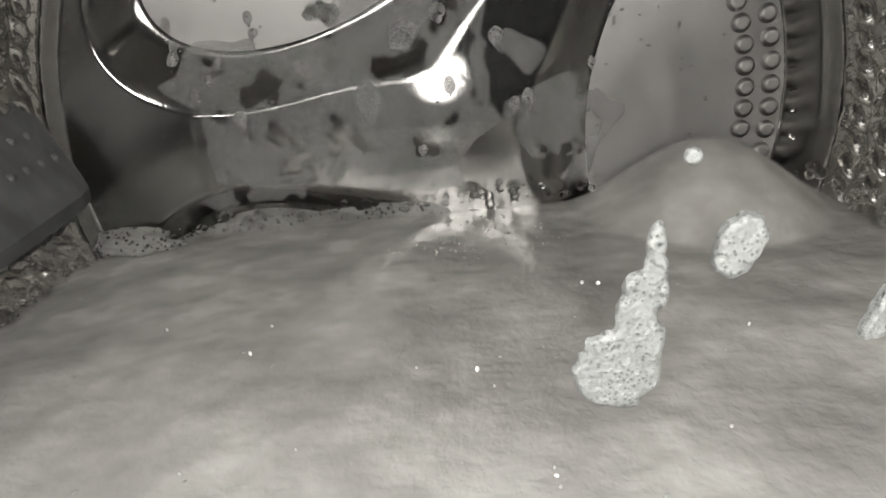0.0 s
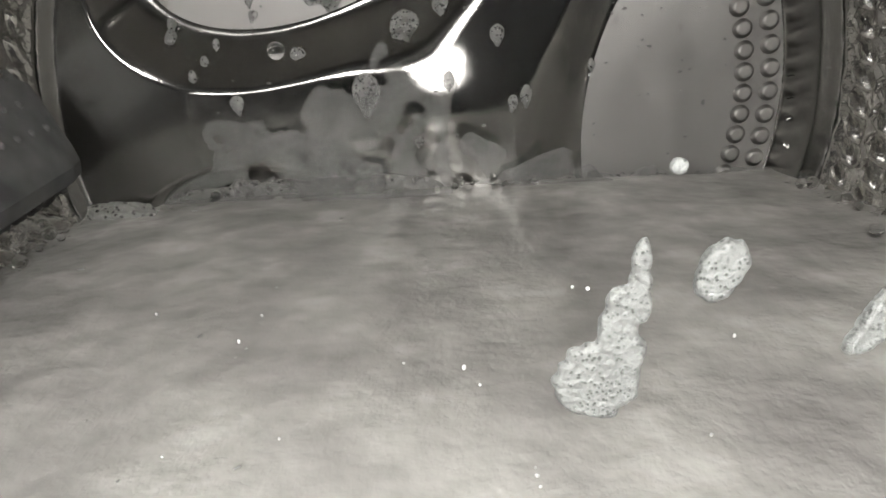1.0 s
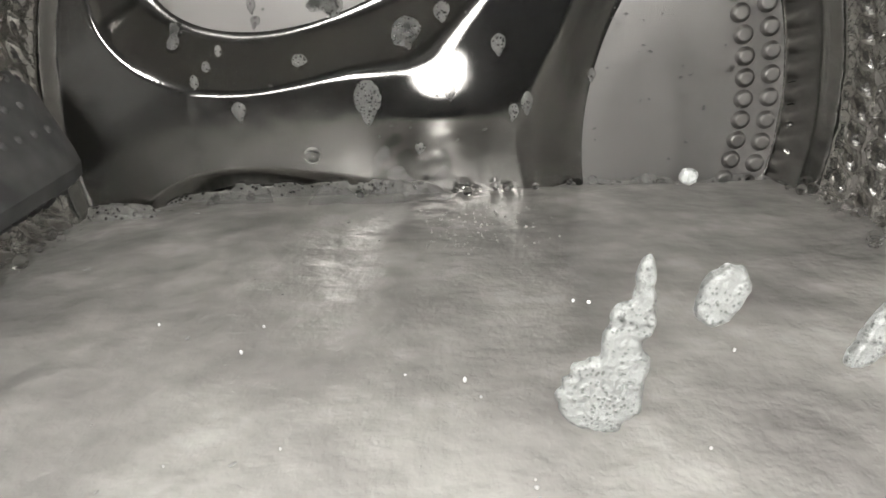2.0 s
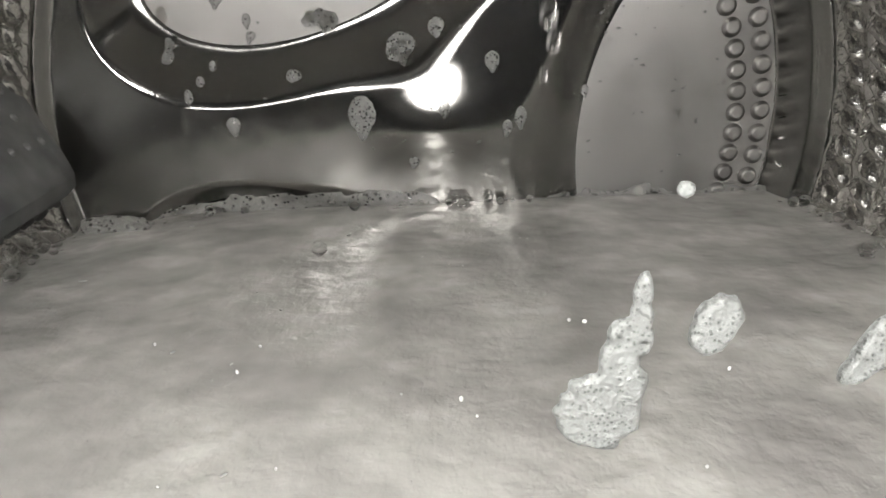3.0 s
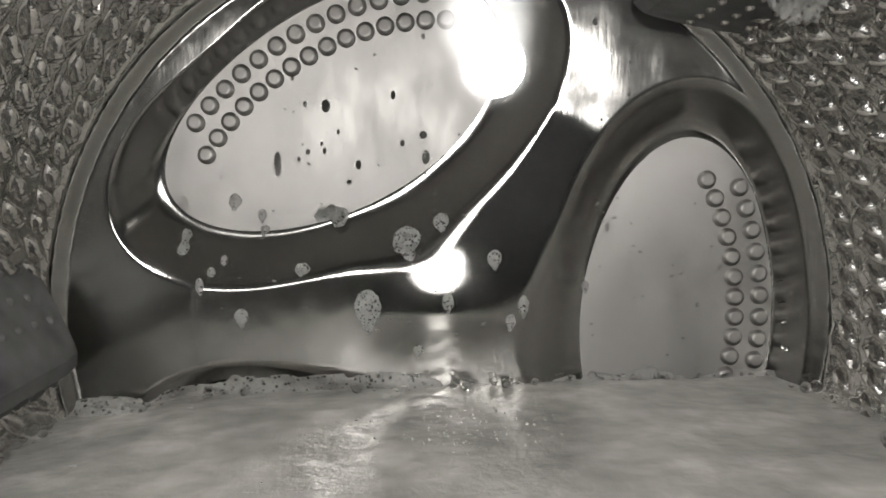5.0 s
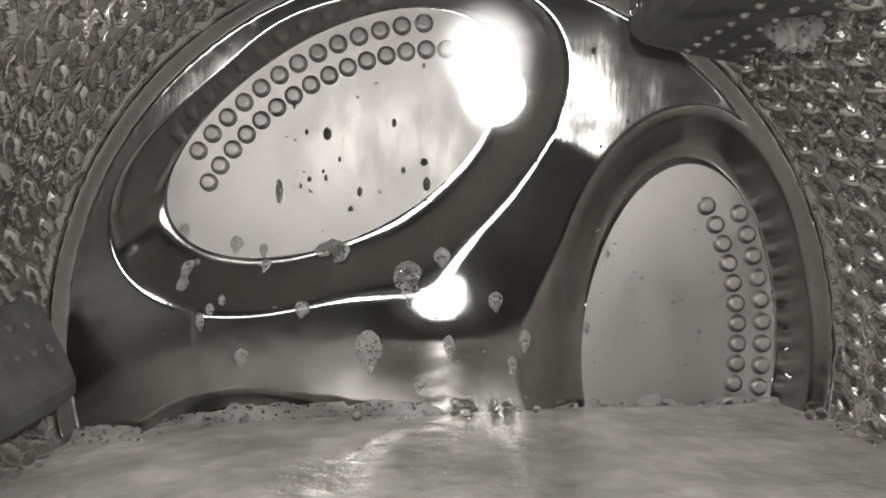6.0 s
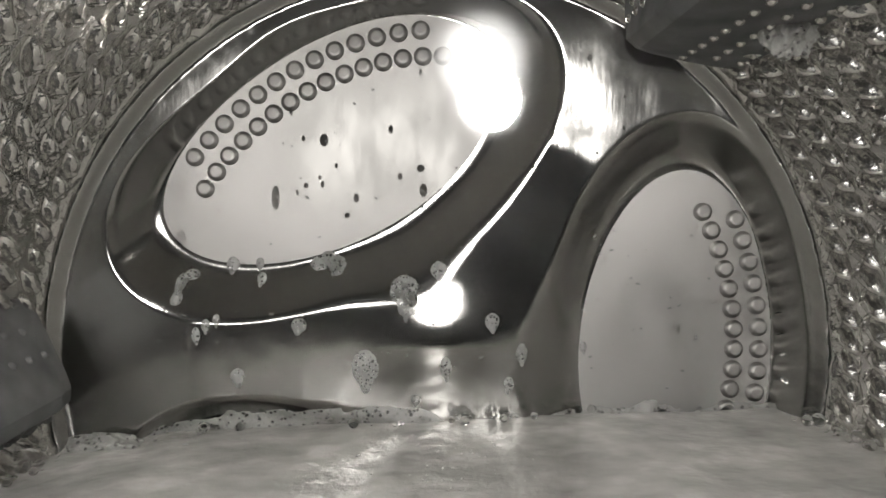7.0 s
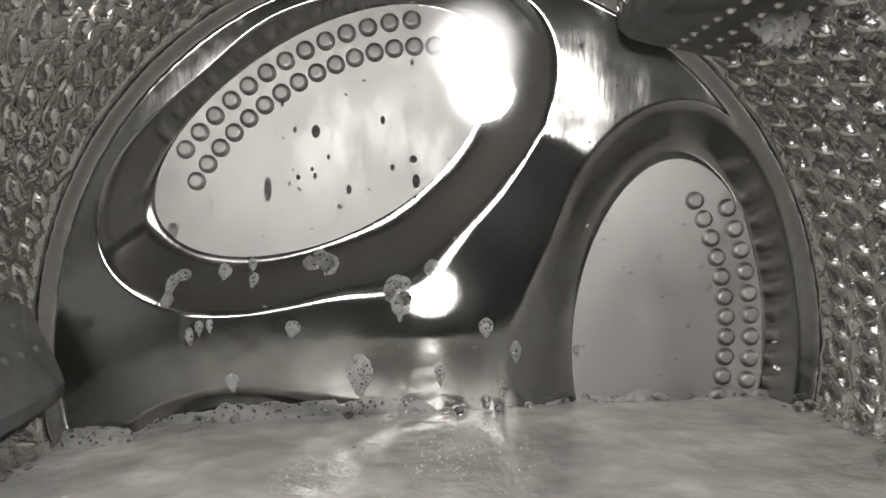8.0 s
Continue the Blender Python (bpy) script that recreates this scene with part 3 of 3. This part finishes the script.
def build_foam_clumps():
    """Clots of foam left on the lifter and in the corner of drum and suds."""
    for seed, place, size, label in ((1, (0.161, 0.300, 0.171), (0.012, 0.010, 0.016), "pale foam clot hanging by the drum lifter"),
                                     (5, (-0.205, 0.398, -0.062), (0.026, 0.010, 0.010), "low foam clot in the corner of the suds")):
        bm = bmesh.new()
        bmesh.ops.create_icosphere(bm, subdivisions=5, radius=1.0)
        for v in bm.verts:
            n = noise.noise(v.co * 2.2 + Vector((seed, 0, 0))) * 0.35 + noise.noise(v.co * 7 + Vector((0, seed, 0))) * 0.14
            v.co = Vector([c * k for c, k in zip(v.co * (1 + n), size)])
        ob = part("foam_clot", bm, FOAM_EDGE, None)
        ob.matrix_basis = pose(*place)
        tagged(ob, label, "foam", "foam clots")


def build_edge_bubbles():
    """Clear bubbles crowding where the suds touch the steel."""
    rng = random.Random(31)
    bm = bmesh.new()
    for _ in range(150):
        x = rng.uniform(-0.21, 0.21)
        r = 0.0007 + 0.0032 * rng.random() ** 3
        z = rng.uniform(-0.004, 0.007)
        y = float(wall_y(x, WATER + z)) - 0.004 - r - 0.010 * rng.random() ** 2
        ball = bmesh.ops.create_icosphere(bm, subdivisions=2, radius=r)
        bmesh.ops.translate(bm, verts=ball["verts"], vec=(x, y, z + 0.047 * x))
    for _ in range(170):
        side = rng.choice((-1, 1))
        r = 0.0007 + 0.0035 * rng.random() ** 3
        y = rng.uniform(0.22, 0.405)
        x = side * (0.232 - r - 0.016 * rng.random() ** 2)
        ball = bmesh.ops.create_icosphere(bm, subdivisions=2, radius=r)
        bmesh.ops.translate(bm, verts=ball["verts"], vec=(x, y, 0.047 * x + rng.uniform(-0.001, 0.006)))
    ob = part("edge_bubbles", bm, FILM_MAT, None)
    ob.matrix_basis = pose(0, 0, WATER)
    tagged(ob, "clear soap bubbles crowding along the steel back", "bubbles", kind="stuff")


# ---- suds ----
def water_relief(a, b):
    return (0.0028 * noise.noise(Vector((a * 9, b * 9, 0))) + 0.0011 * noise.noise(Vector((a * 30, b * 26, 3)))
            + 0.0005 * noise.noise(Vector((a * 85, b * 75, 7))))


def build_water():
    nu, nv = 200, 170
    x = np.linspace(-0.245, 0.245, nu)
    y = np.linspace(FRONT + 0.003, BACK + 0.006, nv)
    x, y = np.meshgrid(x, y, indexing="ij")
    x, y = x.ravel(), y.ravel()
    z = np.array([water_relief(a, b) for a, b in zip(x, y)])
    ob = mesh_object("water", np.stack([x, y, z], 1).tolist(), grid_faces(nu, nv).tolist(), SUDS)
    tagged(ob, "milky grey soapy water half filling the drum", "water", kind="structure")
    rows = [(0, pose(0, 0, WATER + 0.002, -1.7, -2.2, 0)), (0.2, pose(0, 0, WATER, 0.3, -2.8, 0)), (0.6, pose(0, 0, WATER, -0.3, -2.0, 0)),
            (1.0, pose(0, 0, WATER, 0.2, -2.9, 0)), (1.5, pose(0, 0, WATER, 0, -2.4, 0)), (3.0, pose(0, 0, WATER, 0.1, -2.7, 0)),
            (4.5, pose(0, 0, WATER, 0, -2.7, 0)), (6.3, pose(0, 0, WATER, 0.1, -2.7, 0)), (8, pose(0, 0, WATER, 0, -2.7, 0))]
    ob.matrix_basis = rows[0][1]
    KEYED.append((ob, rows))


def build_swell():
    """The crest of the last wave by the drum's side; it sinks back into the suds."""
    nu, nv = 60, 60
    x, y = np.meshgrid(np.linspace(0.03, 0.243, nu), np.linspace(0.24, BACK + 0.006, nv), indexing="ij")
    x, y = x.ravel(), y.ravel()
    z = 0.052 * np.exp(-((x - 0.165) / 0.062) ** 2) * np.exp(-((y - 0.40) / 0.075) ** 2) - 0.006
    z = z + np.array([water_relief(a, b + 0.3) for a, b in zip(x, y)])
    ob = mesh_object("wave", np.stack([x, y, z], 1).tolist(), grid_faces(nu, nv).tolist(), SUDS)
    tagged(ob, "rounded grey wave of soapy water sinking back", "water", kind="structure")
    rows = [(t, pose(0, 0, WATER + dz)) for t, dz in ((0, -0.008), (0.2, -0.034), (0.5, -0.05), (1.5, -0.07), (8.0, -0.07))]
    ob.matrix_basis = rows[0][1]
    KEYED.append((ob, rows))


def build_specks():
    """Tiny bubbles and flecks of foam adrift on the suds."""
    rng = random.Random(11)
    bm = bmesh.new()
    bmesh.ops.create_icosphere(bm, subdivisions=2, radius=1.0)
    first = part("bubble", bm, FLECK, None)
    tagged(first, "tiny white bubble drifting on the soapy water", "bubble", "bubbles on the suds")
    for i in range(46):
        y = 0.13 + 0.27 * rng.random() ** 1.5
        x = rng.uniform(-0.62, 0.62) * (y + 0.03)
        x = max(-0.2, min(0.2, x))
        size = rng.choice((0.0004, 0.0005, 0.0007, 0.0010)) * (0.6 + y)
        ob = first if i == 0 else first.copy()
        if i:
            scene.collection.objects.link(ob)
        ob.scale = (size * rng.uniform(0.8, 2.2), size * 0.8, size * 0.6)
        dx, dy = rng.uniform(-0.04, 0.04), rng.uniform(-0.03, 0.03)
        turn = rng.uniform(0, 80)
        rows = []
        for t, f in ((0, 0), (0.8, 0.4), (1.7, 0.6), (3.0, 0.75), (5.0, 0.9), (8.0, 1.0)):
            px, py = x + dx * f, max(0.12, min(0.405, y + dy * f))
            rows.append((t, pose(px, py, WATER + water_relief(px, py) + 0.0002, 0, 0, turn)))
        KEYED.append((ob, rows))


def build_glitter():
    """A patch of fine glittering froth on the suds before the drum's middle."""
    rng = random.Random(71)
    bm = bmesh.new()
    for _ in range(170):
        x, y = rng.gauss(0.012, 0.020), rng.gauss(0.352, 0.024)
        if y > 0.40 or abs(x - 0.012) > 0.06:
            continue
        r = 0.0003 + 0.0006 * rng.random() ** 2
        ball = bmesh.ops.create_icosphere(bm, subdivisions=1, radius=r)
        bmesh.ops.translate(bm, verts=ball["verts"], vec=(x, y, 0.047 * x + water_relief(x, y) + 0.3 * r))
    ob = part("froth", bm, FROTH, None)
    ob.matrix_basis = pose(0, 0, WATER)
    tagged(ob, "fine glittering froth on the grey suds", "foam", kind="stuff")


def build_dew():
    """Clear water drops standing on the steel back."""
    rng = random.Random(23)
    bm = bmesh.new()
    bmesh.ops.create_uvsphere(bm, u_segments=16, v_segments=8, radius=1.0)
    first = part("water_drop", bm, THIN_MAT, None)
    tagged(first, "clear water drop on the steel drum back", "water drop", "drops on the drum back")
    fixed = [(-0.0766, 0.1358, 0.0029, 0.0044), (-0.0553, 0.0975, 0.0018, 0.0033), (-0.109, 0.0975, 0.0026, 0.0085), (-0.0102, 0.103, 0.0026, 0.0048),
             (-0.012, 0.1176, 0.0026, 0.0026), (-0.0259, 0.1121, 0.0015, 0.0022), (-0.0615, 0.0858, 0.0018, 0.0018), (-0.0888, 0.1055, 0.0015, 0.0018),
             (-0.0018, 0.0811, 0.0029, 0.0033), (-0.1714, 0.0701, 0.0033, 0.0055)]
    for _ in range(46):
        a, r = rng.uniform(-0.1, 3.3), 0.2 * math.sqrt(rng.random())
        size = rng.choice((0.0008, 0.001, 0.0012, 0.0016))
        fixed.append((r * math.cos(a), r * math.sin(a) + 0.01, size, size * rng.uniform(1, 1.9)))
    for i, (x, z, rx, rz) in enumerate(fixed):
        ob = first if i == 0 else first.copy()
        if i:
            scene.collection.objects.link(ob)
        ob.matrix_basis = pose(x, float(wall_y(x, z)), z) @ Matrix.Diagonal((rx, 0.35 * rx, rz, 1))


def build_soap_specks():
    """Dried specks of soap on the steel panels."""
    rng = random.Random(47)
    bm = bmesh.new()
    bmesh.ops.create_icosphere(bm, subdivisions=1, radius=1.0)
    first = part("soap_speck", bm, FOAM_WALL, None)
    tagged(first, "tiny pale soap speck on the steel drum back", "soap speck", "soap specks on the drum back")
    for i in range(90):
        if i % 2:
            x, z = rng.uniform(0.10, 0.19), rng.uniform(-0.03, 0.085)
        else:
            x, z = rng.uniform(-0.19, 0.03), rng.uniform(-0.02, 0.18)
        size = rng.choice((0.0004, 0.0005, 0.0007, 0.0009))
        ob = first if i == 0 else first.copy()
        if i:
            scene.collection.objects.link(ob)
        ob.matrix_basis = pose(x, float(wall_y(x, z)), z, 0, rng.uniform(-40, 40), 0) @ Matrix.Diagonal((size * rng.uniform(0.8, 2.4), size * 0.5, size, 1))


def motions():
    for ob, rows in KEYED:
        walk(ob, rows)


build_back_wall()
build_drum()
build_front()
build_lifter(181, "grey steel drum lifter with rows of small bumps", STEEL_LIFT)
build_lifter(54, "grey steel drum lifter above the suds, dripping wet", STEEL_DRUM)
build_water()
build_swell()
build_foam_edge()
build_edge_bubbles()
build_foam_clumps()
build_foam_film()
build_wall_drops()
build_glass_foam()
build_specks()
build_glitter()
build_dew()
build_soap_specks()
motions()
